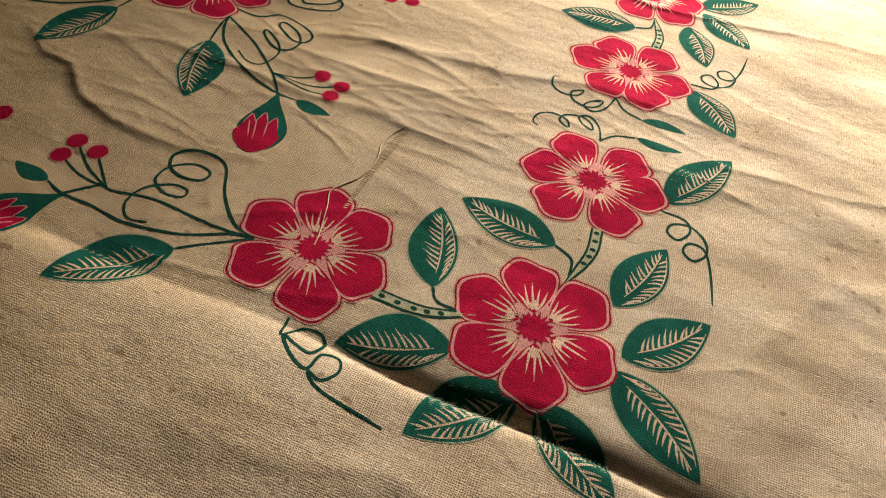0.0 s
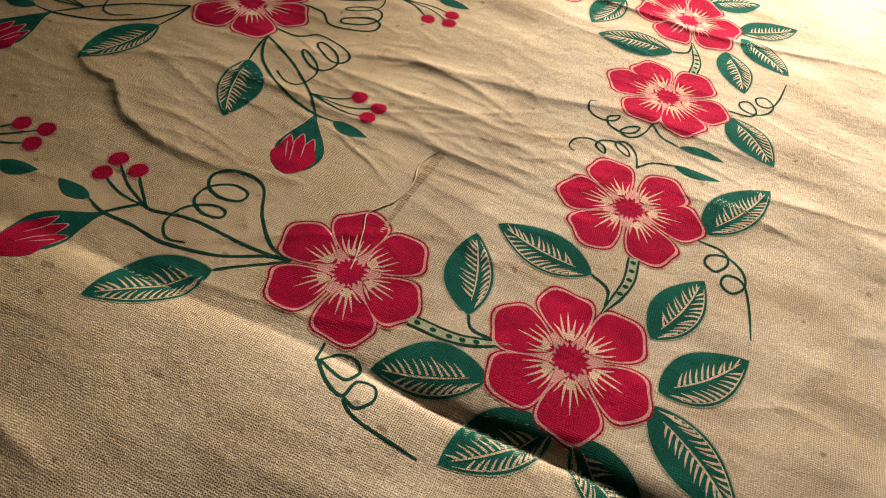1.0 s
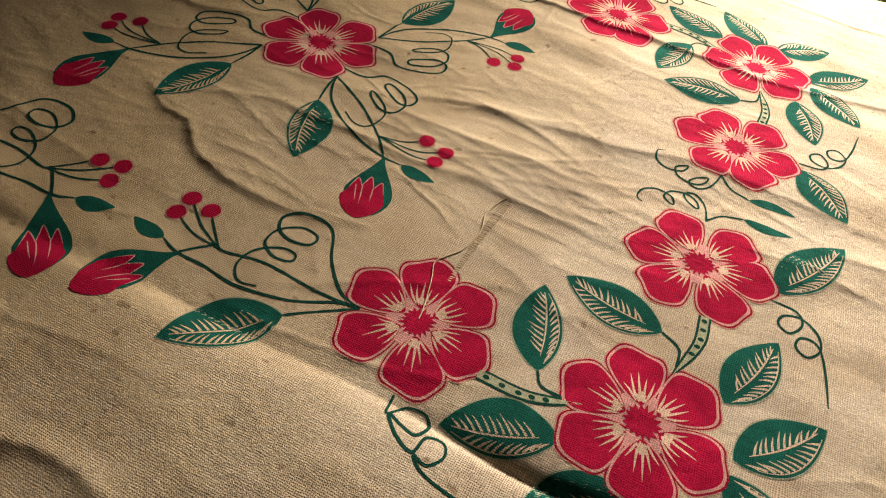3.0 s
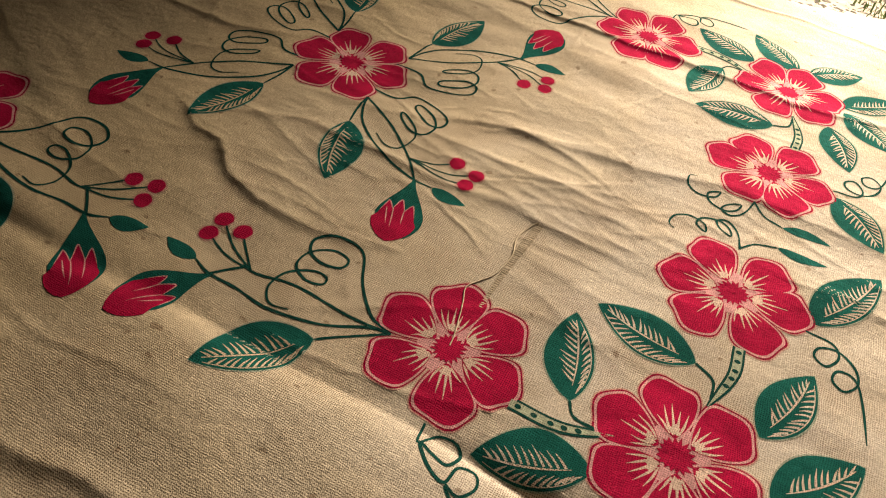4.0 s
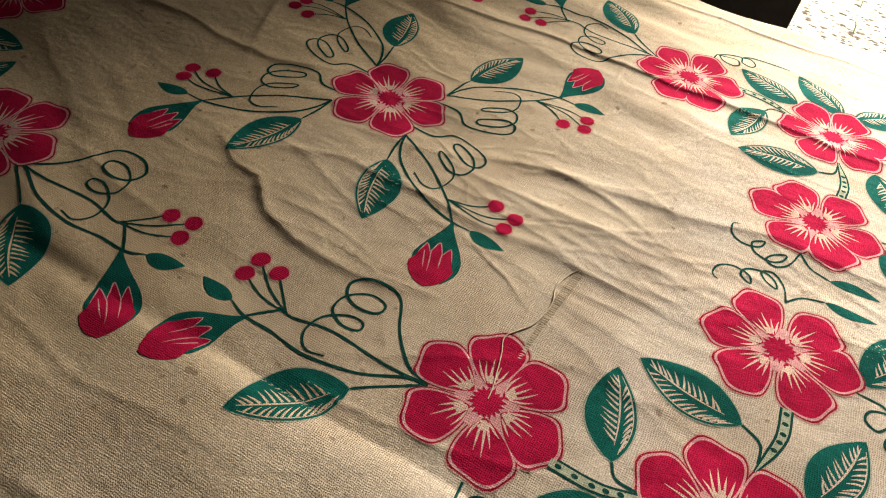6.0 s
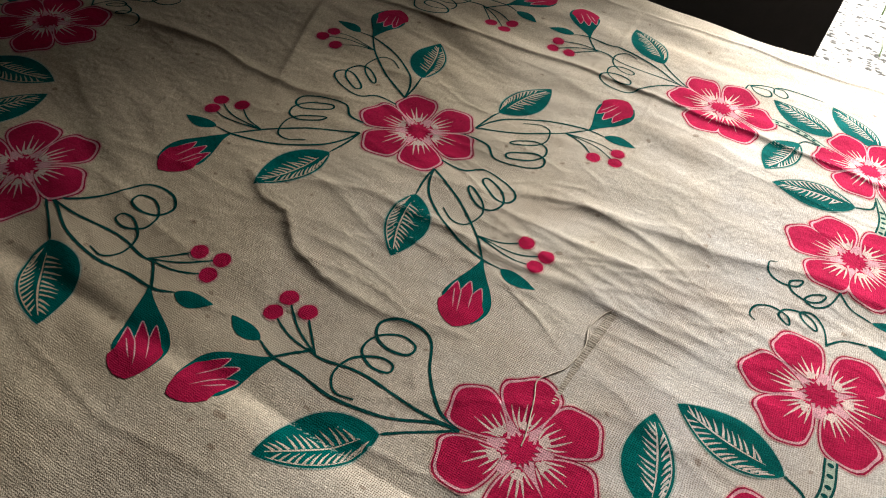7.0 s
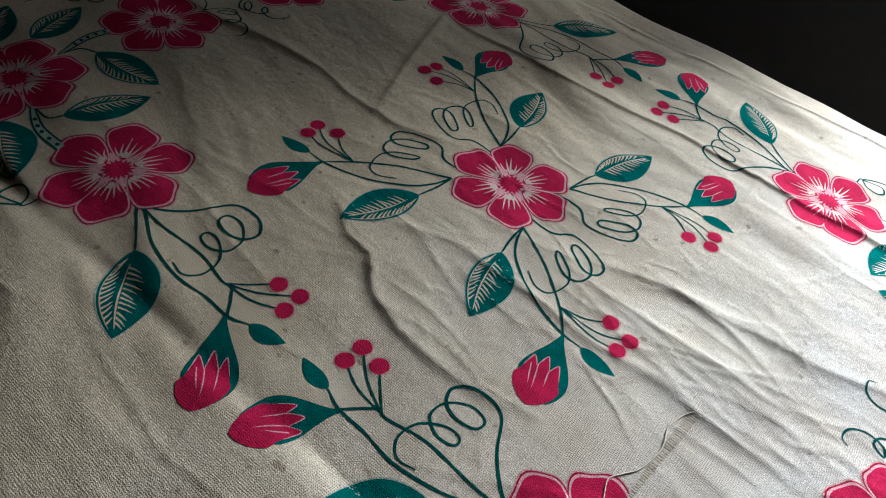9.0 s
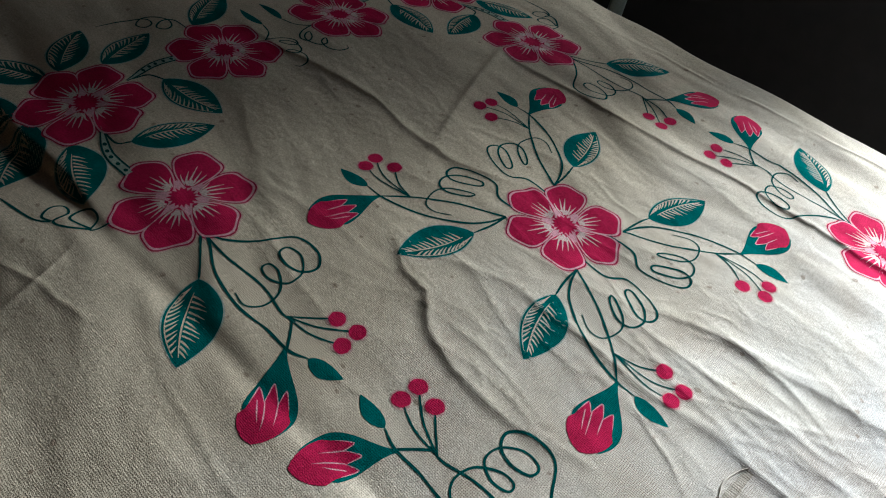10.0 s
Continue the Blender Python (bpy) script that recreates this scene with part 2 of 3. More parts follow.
FOLDS = [
    (((-0.42, -0.030), (-0.23, -0.010), (-0.12, -0.016), (-0.05, 0.010)), 0.0045, 0.016, 0.006),
    (((-0.20, 0.175), (-0.09, 0.180), (0.065, 0.192), (0.176, 0.196), (0.36, 0.190), (0.58, 0.235)), 0.0052, 0.013, 0.0035),
    (((-0.135, -0.03), (-0.183, 0.069), (-0.218, 0.175), (-0.24, 0.30)), 0.0045, 0.006, 0.014),
    (((0.09, -0.02), (0.184, -0.001), (0.248, 0.013), (0.33, 0.030), (0.50, 0.03)), 0.0038, 0.014, 0.006),
    (((-0.075, -0.125), (-0.050, -0.145), (-0.020, -0.152), (0.004, -0.174), (0.038, -0.188), (0.070, -0.188), (0.125, -0.178)), 0.0042, 0.012, 0.004),
    (((-0.05, -0.118), (0.019, -0.091), (0.087, -0.088), (0.161, -0.092), (0.31, -0.092)), 0.0035, 0.010, 0.006),
    (((0.11, -0.045), (0.19, -0.048), (0.27, -0.040)), 0.0032, 0.009, 0.005),
    (((0.12, 0.0), (0.20, -0.006), (0.29, -0.036)), 0.0030, 0.010, 0.005),
    (((0.43, -0.016), (0.50, -0.004), (0.60, 0.006)), 0.0030, 0.012, 0.005),
    (((0.083, 0.19), (0.083, 0.26), (0.079, 0.35)), 0.0025, 0.006, 0.006),
    (((-0.187, -0.373), (-0.202, -0.340), (-0.216, -0.313)), 0.0022, 0.003, 0.003),
    (((-0.229, -0.358), (-0.192, -0.345), (-0.146, -0.342)), 0.0022, 0.003, 0.003),
    (((0.02, -0.40), (0.09, -0.396), (0.15, -0.405)), 0.0040, 0.012, 0.006),
    (((0.20, -0.36), (0.32, -0.345), (0.45, -0.35)), 0.0030, 0.016, 0.016),
    (((0.47, -0.20), (0.52, -0.12), (0.60, -0.06)), 0.0025, 0.016, 0.016),
]


# many short slack wrinkles, most of them in the middle and on the doorway's side
for _ in range(70):
    fx, fy = rng.normal(0.18, 0.20), rng.normal(-0.04, 0.13)
    fa, fl = math.radians(rng.normal(2, 16)), rng.uniform(0.03, 0.10)
    bend = rng.uniform(-0.012, 0.012)
    dx, dy = math.cos(fa) * fl, math.sin(fa) * fl
    up, wide = rng.uniform(0.0005, 0.0016), rng.uniform(0.0025, 0.006)
    FOLDS.append((((fx - dx, fy - dy), (fx - dy * bend / fl, fy + bend), (fx + dx, fy + dy)), up, wide * rng.uniform(0.8, 2.0), wide))

# fine crumples in a band from the middle towards the doorway
for _ in range(46):
    run = rng.uniform(0, 1)
    fx, fy = 0.04 + 0.40 * run + rng.normal(0, 0.03), -0.115 + 0.12 * run + rng.normal(0, 0.045)
    fa, fl = math.radians(rng.normal(6, 20)), rng.uniform(0.012, 0.045)
    dx, dy, bend = math.cos(fa) * fl, math.sin(fa) * fl, rng.uniform(-0.006, 0.006)
    wide = rng.uniform(0.0016, 0.0032)
    FOLDS.append((((fx - dx, fy - dy), (fx, fy + bend), (fx + dx, fy + dy)), rng.uniform(0.0007, 0.0014), wide * rng.uniform(1.0, 2.2), wide))

# a few sharp creases that cross them
for _ in range(26):
    fx, fy = rng.normal(0.16, 0.22), rng.normal(0.02, 0.15)
    fa, fl = math.radians(rng.normal(80, 28)), rng.uniform(0.012, 0.045)
    dx, dy = math.cos(fa) * fl, math.sin(fa) * fl
    kink = rng.uniform(-0.006, 0.006)
    FOLDS.append((((fx - dx, fy - dy), (fx + kink, fy), (fx + dx, fy + dy)), rng.uniform(0.0006, 0.0013), 0.0022, 0.0035))


def edge_line(x):
    """How far the far edge of the cloth lies."""
    return 0.388 + 0.010 * np.clip((x - 0.2) / 0.1, 0, 1) + 0.06 * np.clip((x - 0.32) / 0.2, 0, 1.5) + 0.003 * np.sin(19 * x) + 0.002 * np.sin(43 * x + 1)


BEND_X = (-1.12, 4.92, -0.33, -5.31, 1.45, 3.82, 0.61, 0.51, -9.23, 0.32, 0.64, -1.38, 2.26, -2.44, 0.62)
BEND_Y = (-0.3, -4.5, 0.07, -2.37, -6.92, 4.24, 3.21, -7.13, 3.45, 2.64, 1.0, 5.35, -10.2, -1.23, -1.63)


def warp(x, y):
    """The print follows the cloth, which is pulled a few millimetres out of square."""
    x, y = np.asarray(x, float), np.asarray(y, float)
    u, v = np.clip(x, -0.47, 0.47) / 0.3, np.clip(y, -0.36, 0.36) / 0.3
    terms = (np.ones_like(u), u, v, u * u, u * v, v * v, u ** 3, u * u * v, u * v * v, v ** 3, u ** 4, u ** 3 * v, u * u * v * v, u * v ** 3, v ** 4)
    pull = np.exp(-((x + 0.030) ** 2 + (y + 0.298) ** 2) / 0.0009)
    lift = np.exp(-((x - 0.030) ** 2 + (y + 0.292) ** 2) / 0.0011)
    x, y = x + 0.012 * pull - 0.002 * lift, y - 0.003 * pull + 0.006 * lift
    return x + sum(c * t for c, t in zip(BEND_X, terms)) / 1000, y + sum(c * t for c, t in zip(BEND_Y, terms)) / 1000


NX, NY = 1000, 590
GRID_X = np.linspace(X0, X1, NX)
GRID_V = np.linspace(0, 1, NY)
gx, gv = np.meshgrid(GRID_X, GRID_V)
gy = Y0 + (edge_line(gx) - Y0) * gv
GRID_Z = height(gx, gy)


def lie(x, y):
    """Height of the cloth at (x, y)."""
    i = np.clip((x - X0) / (X1 - X0) * (NX - 1), 0, NX - 1.001)
    j = np.clip((y - Y0) / (edge_line(x) - Y0) * (NY - 1), 0, NY - 1.001)
    a, b = i.astype(int), j.astype(int)
    f, g = i - a, j - b
    return (GRID_Z[b, a] * (1 - f) + GRID_Z[b, a + 1] * f) * (1 - g) + (GRID_Z[b + 1, a] * (1 - f) + GRID_Z[b + 1, a + 1] * f) * g


def drape(pts, lift):
    p = np.asarray(pts, float).reshape(-1, 2)
    x, y = warp(p[:, 0], p[:, 1])
    return np.column_stack((x, y, lie(x, y) + lift))


def build_cloth():
    nx, ny, xs = NX, NY, GRID_X
    verts = np.column_stack((gx.ravel(), gy.ravel(), GRID_Z.ravel()))
    # the hanging border over the table's edge
    drop = []
    last = verts[-nx:]
    for i, (dy, dz) in enumerate(((0.003, -0.002), (0.005, -0.007), (0.006, -0.02), (0.004, -0.06), (0.008, -0.12))):
        sway = 0.004 * i * np.sin(28 * xs + 0.5 * i)
        drop.append(np.column_stack((xs, last[:, 1] + dy + sway, last[:, 2] + dz)))
    verts = np.vstack([verts] + drop)
    rows = ny + len(drop)
    idx = np.arange(rows * nx).reshape(rows, nx)
    quads = np.stack((idx[:-1, :-1], idx[:-1, 1:], idx[1:, 1:], idx[1:, :-1]), -1).reshape(-1, 4)
    me = bpy.data.meshes.new("printed_cloth")
    me.vertices.add(len(verts))
    me.vertices.foreach_set("co", verts.ravel())
    me.loops.add(quads.size)
    me.loops.foreach_set("vertex_index", quads.ravel())
    me.polygons.add(len(quads))
    me.polygons.foreach_set("loop_start", np.arange(0, quads.size, 4))
    me.polygons.foreach_set("use_smooth", np.ones(len(quads), bool))
    me.update(calc_edges=True)
    me.validate()
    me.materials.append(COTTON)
    ob = new("printed_cloth", me)
    return tagged(ob, "creased cream handwoven cotton tablecloth printed with red flowers and green leaves", "tablecloth")


cloth = build_cloth()

# ---- printed motifs ----
LIFT, LAYER = 0.00017, 0.000030


class Print:
    """Gathers the flat shapes of one printed motif, in layers, and lays them on the cloth."""

    def __init__(self, turn=0.0, at=(0, 0), flip=1, size=1.0, quad=(1, 1)):
        self.c, self.s = math.cos(turn) * size, math.sin(turn) * size
        self.at, self.flip, self.quad = at, flip, quad
        self.verts, self.faces, self.slots = [], [], []

    def place(self, pts):
        p = np.asarray(pts, float)
        x, y = p[:, 0], p[:, 1] * self.flip
        px, py = self.at[0] + x * self.c - y * self.s, self.at[1] + x * self.s + y * self.c
        return np.column_stack((px * self.quad[0], py * self.quad[1]))

    def add(self, pts, faces, slot, layer):
        base = sum(len(v) for v in self.verts)
        self.verts.append(drape(self.place(pts), LIFT + LAYER * layer))
        self.faces += [[base + i for i in f] for f in faces]
        self.slots += [slot] * len(faces)

    def area(self, outline, slot, layer, step=0.0017):
        o = np.asarray(outline, float)
        lo, hi = o.min(0), o.max(0)
        ga, gb = np.meshgrid(np.arange(lo[0], hi[0], step), np.arange(lo[1], hi[1], step))
        grid = np.column_stack((ga.ravel(), (gb + (np.arange(ga.shape[1]) % 2) * step / 2).ravel()))
        n = len(o)
        pts = [Vector(p) for p in o] + [Vector(g) for g in grid[inside(grid, o)]]
        v, _, f, *_ = geometry.delaunay_2d_cdt(pts, [], [list(range(n))], 1, 1e-7)
        self.add([(q.x, q.y) for q in v], f, slot, layer)

    def stroke(self, line, widths, slot, layer, step=0.0015):
        p = np.asarray(line, float)
        seg = np.hypot(*np.diff(p, axis=0).T)
        total = np.concatenate(([0], np.cumsum(seg)))
        n = max(3, int(total[-1] / step) + 1)
        k = np.linspace(0, total[-1], n)
        q = np.column_stack((np.interp(k, total, p[:, 0]), np.interp(k, total, p[:, 1])))
        tan = np.gradient(q, axis=0)
        tan /= np.maximum(np.hypot(tan[:, 0], tan[:, 1]), 1e-9)[:, None]
        w = np.interp(k / total[-1], np.linspace(0, 1, len(widths)), widths)[:, None] / 2
        nrm = np.column_stack((-tan[:, 1], tan[:, 0]))
        pts = np.vstack((q + nrm * w, q - nrm * w))
        self.add(pts, [(i, i + n, i + n + 1, i + 1) for i in range(n - 1)], slot, layer)

    def done(self, name, materials, parent, label=""):
        return linked(name, np.vstack(self.verts), self.faces, materials, parent, label, self.slots)


def inside(p, poly):
    x, y = p[:, :1], p[:, 1:]
    a, b = poly, np.roll(poly, -1, 0)
    cross = (a[:, 1] > y) != (b[:, 1] > y)
    with np.errstate(divide="ignore", invalid="ignore"):
        at_x = a[:, 0] + (y - a[:, 1]) / (b[:, 1] - a[:, 1]) * (b[:, 0] - a[:, 0])
    return np.count_nonzero(cross & (x < at_x), axis=1) % 2 == 1


def smooth_line(pts, steps=10):
    """A Catmull-Rom curve through a few points."""
    p = np.asarray(pts, float)
    p = np.vstack((2 * p[0] - p[1], p, 2 * p[-1] - p[-2]))
    out = []
    for i in range(1, len(p) - 2):
        for k in np.linspace(0, 1, steps, endpoint=False):
            a, b, c, d = p[i - 1:i + 3]
            out.append(0.5 * (2 * b + (c - a) * k + (2 * a - 5 * b + 4 * c - d) * k * k + (3 * b - a - 3 * c + d) * k ** 3))
    out.append(p[-2])
    return np.array(out)


def petal_outline(length, width, inset, rnd, n=22):
    """One petal along x, waisted at the heart of the flower, with a wavy blunt tip."""
    u = 1 - (1 - np.linspace(0, 1, n)) ** 1.7
    tip, root = length - inset, 0.008 + inset * 0.9
    half = (width - inset) * np.clip(u, 0, 1) ** 0.74 * np.sqrt(np.clip(1 - u ** 2.5, 0, 1)) * 1.36
    half = np.maximum(half, 0.0008)
    half[-1] = 0
    x = root + (tip - root) * u
    up, low = np.column_stack((x, half)), np.column_stack((x, -half))
    p = np.vstack((up, low[-2::-1]))
    # the lobes of the tip
    far = np.clip((p[:, 0] - 0.6 * length) / (0.4 * length), 0, 1)
    p[:, 0] += far * (0.0026 * np.cos(p[:, 1] / width * 5.4 + rnd[0]) - 0.0012)
    p[:, 1] += far * 0.0016 * np.sin(p[:, 1] / width * 3.0 + rnd[1]) + 0.0025 * rnd[2] * (p[:, 0] / length) ** 2
    return p


def printed_flower(at, quad, turn, size=1.0, label=""):
    r = np.random.default_rng(int(abs(at[0]) * 1000 + abs(at[1]) * 7000) + (quad[0] > 0) + 2 * (quad[1] > 0))
    heart = Print(turn, at, 1, size, quad)
    k = np.linspace(0, 2 * math.pi, 37)[:-1] + r.uniform(-0.05, 0.05, 36)
    rad = 0.0102 + 0.0022 * np.where(np.arange(36) % 2, -1, 1) * r.uniform(0.2, 1.3, 36)
    heart.area(np.column_stack((rad * np.cos(k), rad * np.sin(k))), 0, 5.6)
    heart.area(np.column_stack((0.020 * np.cos(k), 0.020 * np.sin(k))), 1, 1.2)
    flower = heart.done("printed_flower", [RED, ROSE], cloth, label)
    for i in range(6):
        pr = Print(turn + math.radians(60 * i + r.uniform(-4, 4)), at, 1, size, quad)
        rnd = (r.uniform(-1.2, 1.2), r.uniform(-1.2, 1.2), r.uniform(-1, 1))
        ln, wd = 0.0542 * r.uniform(0.98, 1.03), 0.0243 * r.uniform(0.96, 1.05)
        pr.area(petal_outline(ln, wd, -0.0011, rnd), 4, -0.9 + 0.2 * (i % 2))
        pr.area(petal_outline(ln, wd, 0.0, rnd), 0, 0 + 0.2 * (i % 2))
        pr.area(petal_outline(ln, wd, 0.0014, rnd), 1, 2 + 0.2 * (i % 2))
        pr.area(petal_outline(ln, wd, 0.0033, rnd), 2, 4)
        # pale streaks that fan out from the heart
        n = 5
        for j in range(n):
            a = (j - (n - 1) / 2) / ((n - 1) / 2)
            reach = (0.036 - 0.009 * abs(a)) * r.uniform(0.84, 1.08)
            y0, y1 = a * 0.0036, a * 0.0098
            bend = r.uniform(-0.0008, 0.0008)
            pr.stroke(smooth_line(((0.0135, y0 * 0.8), (0.020, (y0 + y1) / 2 + bend), (reach, y1)), 5), (0.0006, 0.0017, 0.0011, 0.0002), 3, 5)
        blot = ellipse(0.0165, 0.0, 0.0034, 0.0036, 0, 20, 0.45, r)
        pr.area(blot, 3, 5.3)
        pr.done("petal", [CRIMSON, ROSE, RED, PALE, BLEED], flower)
    return flower


def leaf_half(u, width, fat):
    return width * np.sin(math.pi * np.clip(u, 0, 1) ** fat) ** 0.85


def printed_leaf(base, tip, quad, left=0.018, right=0.015, light=1, name="printed_leaf", r_seed=0, bow=0.06):
    """A leaf from base to tip; left and right: the half widths; light: the half whose rim is left bare (1 left, -1 right)."""
    base, tip = np.array(base), np.array(tip)
    ln = float(np.hypot(*(tip - base)))
    r = np.random.default_rng(int(ln * 1e6) % 9999 + r_seed)
    pr = Print(math.atan2(tip[1] - base[1], tip[0] - base[0]), base, 1, 1.0, quad)
    n = 26
    u = np.linspace(0, 1, n)

    def mid(v):
        return bow * ln * np.sin(math.pi * v) * light

    top, low = leaf_half(u, left, 0.88), -leaf_half(u, right, 0.88)
    pr.area(np.vstack((np.column_stack((u * ln, top)), np.column_stack((u * ln, low))[-2:0:-1])), 0, 0)
    soak_t, soak_l = leaf_half(u, left + 0.0011, 0.88), -leaf_half(u, right + 0.0011, 0.88)
    long = u * (ln + 0.0016) - 0.0008
    pr.area(np.vstack((np.column_stack((long, soak_t)), np.column_stack((long, soak_l))[-2:0:-1])), 1, -0.9)
    leaf = pr.done(name, [GREEN, SEEP], cloth)
    ve = Print(math.atan2(tip[1] - base[1], tip[0] - base[0]), base, 1, 1.0, quad)
    count = int(ln / 0.0054)
    for i in range(count):
        v = 0.13 + 0.74 * (i + 0.5) / count
        # the light half: bare wedges between the veins, broad at the rim
        rim = (leaf_half(v, left if light > 0 else right, 0.88) - 0.0024) * light
        m0 = mid(v)
        span = rim - m0
        if abs(span) > 0.003:
            back = 0.0062 * r.uniform(0.8, 1.2)
            a = (v * ln + 0.001, rim)
            b = (v * ln - back, m0 + span * r.uniform(0.16, 0.34))
            ve.stroke((a, ((a[0] + b[0]) / 2 + 0.0006, (a[1] + b[1]) / 2), b), (0.0017, 0.0013, 0.0003), 0, 2)
        # the dark half: short bare ticks that leave the midrib
        rim2 = -leaf_half(v, right if light > 0 else left, 0.88) * light
        span2 = rim2 - m0
        if 0.18 < v < 0.86:
            a = (v * ln - 0.001, m0 + span2 * 0.10)
            b = (v * ln + 0.0055 * r.uniform(0.7, 1.2), m0 + span2 * r.uniform(0.42, 0.60))
            ve.stroke((a, ((a[0] + b[0]) / 2 - 0.0004, (a[1] + b[1]) / 2), b), (0.0016, 0.0013, 0.0002), 0, 2)
    k = np.linspace(0.16, 0.9, 14)
    ve.stroke(np.column_stack((k * ln, mid(k) - 0.0012 * light)), (0.0004, 0.0011, 0.0013, 0.0006), 0, 2)
    ve.stroke(np.column_stack((k * ln, (leaf_half(k, left if light > 0 else right, 0.88) - 0.0020) * light)), (0.0004, 0.0007, 0.0008, 0.0004), 0, 2)
    ve.done("vein_pattern", [COTTON], leaf, "bare cotton veins left in the print")
    return leaf


def printed_line(name, pts, quad, width=0.0019, frame_=None, steps=10):
    pr = frame_ or Print(0, (0, 0), 1, 1.0, quad)
    line = smooth_line(pts, steps)
    r = np.random.default_rng(len(pts) * 31 + int(abs(pts[0][0]) * 1e5) % 997)
    w = width * r.uniform(0.75, 1.2, 14)
    w[-1] *= 0.5
    pr.stroke(line, w, 0, 1, 0.0015)
    return pr.done(name, [LINE], cloth)


def ellipse(cx, cy, rx, ry, turn=0.0, n=26, wob=0.0, r=None):
    k = np.linspace(0, 2 * math.pi, n + 1)[:-1]
    f = 1 + (wob * r.uniform(-1, 1, n) if r is not None else 0)
    x, y = rx * f * np.cos(k), ry * f * np.sin(k)
    return np.column_stack((cx + x * math.cos(turn) - y * math.sin(turn), cy + x * math.sin(turn) + y * math.cos(turn)))


def small_leaf(base, tip, fr, width=0.0062):
    base, tip = np.array(base), np.array(tip)
    d = tip - base
    ln = float(np.hypot(*d))
    d /= ln
    u = np.linspace(0, 1, 16)
    half = width * np.sin(math.pi * u ** 0.8) ** 0.9
    nrm = np.array((-d[1], d[0]))
    spine = base + np.outer(u * ln, d) + np.outer(0.06 * ln * np.sin(math.pi * u), nrm)
    fr.area(np.vstack((spine + half[:, None] * nrm, (spine - half[:, None] * nrm)[-2:0:-1])), 0, 0)
    return fr.done("small_leaf", [GREEN], cloth)


def printed_bud(neck, tip, new_frame, side):
    """A drooping bud: a green cup from the neck, and the red petals that show at its open end."""
    neck, tip = np.array(neck), np.array(tip)
    d = tip - neck
    ln = float(np.hypot(*d))
    d /= ln
    nrm = np.array((-d[1], d[0])) * side

    def at(u, v):
        return neck + np.outer(np.atleast_1d(u) * ln, d) + np.outer(np.atleast_1d(v), nrm)

    u = np.linspace(0, 0.90, 22)
    half = np.maximum(0.0166 * np.sin(math.pi * (u / 1.02) ** 1.45) ** 1.0 + 0.0012, 0.0009)
    fr = new_frame()
    fr.area(np.vstack((at(u, half * np.where(u < 0.62, 1, 1 - (u - 0.62) * 1.2)), at(u, -half)[::-1])), 0, 0)
    bud = fr.done("printed_bud", [GREEN], cloth)
    fr = new_frame()
    k = np.linspace(-1, 1, 31)
    # three pointed petals
    wave = np.abs(2 * (((k + 1) * 1.4999) % 1.0) - 1) ** 1.25
    rim = at(0.345 + 0.16 * wave + 0.12 * k * k, 0 * k) + np.outer(k * 0.0136 + 0.002, nrm)
    v = np.linspace(0.70, 1.0, 10)
    cap = 0.0164 * (1 - ((v - 0.66) / 0.34) ** 2.2) ** 0.75
    cap[-1] = 0
    red = np.vstack((rim, at(v, cap + 0.0022), at(v[:-1], -cap[:-1] + 0.0022)[::-1]))
    fr.area(red, 0, 2)
    r = np.random.default_rng(int(ln * 1e6) % 991)
    fr.stroke(rim[1:-1], (0.0003, 0.0009, 0.0005, 0.0010, 0.0005, 0.0009, 0.0003), 1, 3)
    for a in (-0.0042, 0.0042, 0.0088):
        top = 0.50 + 0.02 * r.uniform(-1, 1)
        line = at(np.array((top, top + 0.13, top + 0.28 * r.uniform(0.7, 1.1))), np.array((a + 0.002, a * 0.9 + 0.001, a * 0.8)))
        fr.stroke(line, (0.0006, 0.0010, 0.0001), 1, 3)
    fr.done("bud_petal", [RED, ROSE], bud, "red petals with pale streaks")
    return bud


SPRAY = dict(
    scale=0.1765,
    stems=(((0, 0), (0.014, -0.004), (0.045, -0.004), (0.078, -0.0135), (0.101, -0.028), (0.121, -0.038), (0.131, -0.049)),
           ((0, 0), (0.029, -0.0125), (0.063, -0.0328), (0.090, -0.0407), (0.100, -0.0480)), ((0.098, -0.046), (0.110, -0.042), (0.121, -0.037))),
    berries=(((0.1275, -0.0735), (0.113, -0.0555)), ((0.1195, -0.0865), (0.1085, -0.062)), ((0.105, -0.0760), (0.1000, -0.060))),
    fork=(0.094, -0.043), small=((0.131, -0.049), (0.1535, -0.0675)), bud=((0.119, -0.0368), (0.1775, -0.0035)),
    coil=((0, 0), (0.013, -0.013), (0.0205, -0.038), (0.0225, -0.066), (0.040, -0.078), (0.0555, -0.075), (0.0575, -0.063), (0.049, -0.0535),
          (0.036, -0.0505), (0.0315, -0.058), (0.042, -0.0655), (0.058, -0.0625), (0.0655, -0.051), (0.0585, -0.039), (0.047, -0.0355),
          (0.0445, -0.0415), (0.054, -0.0465), (0.071, -0.0435), (0.0808, -0.031), (0.078, -0.018), (0.0656, -0.0136)))
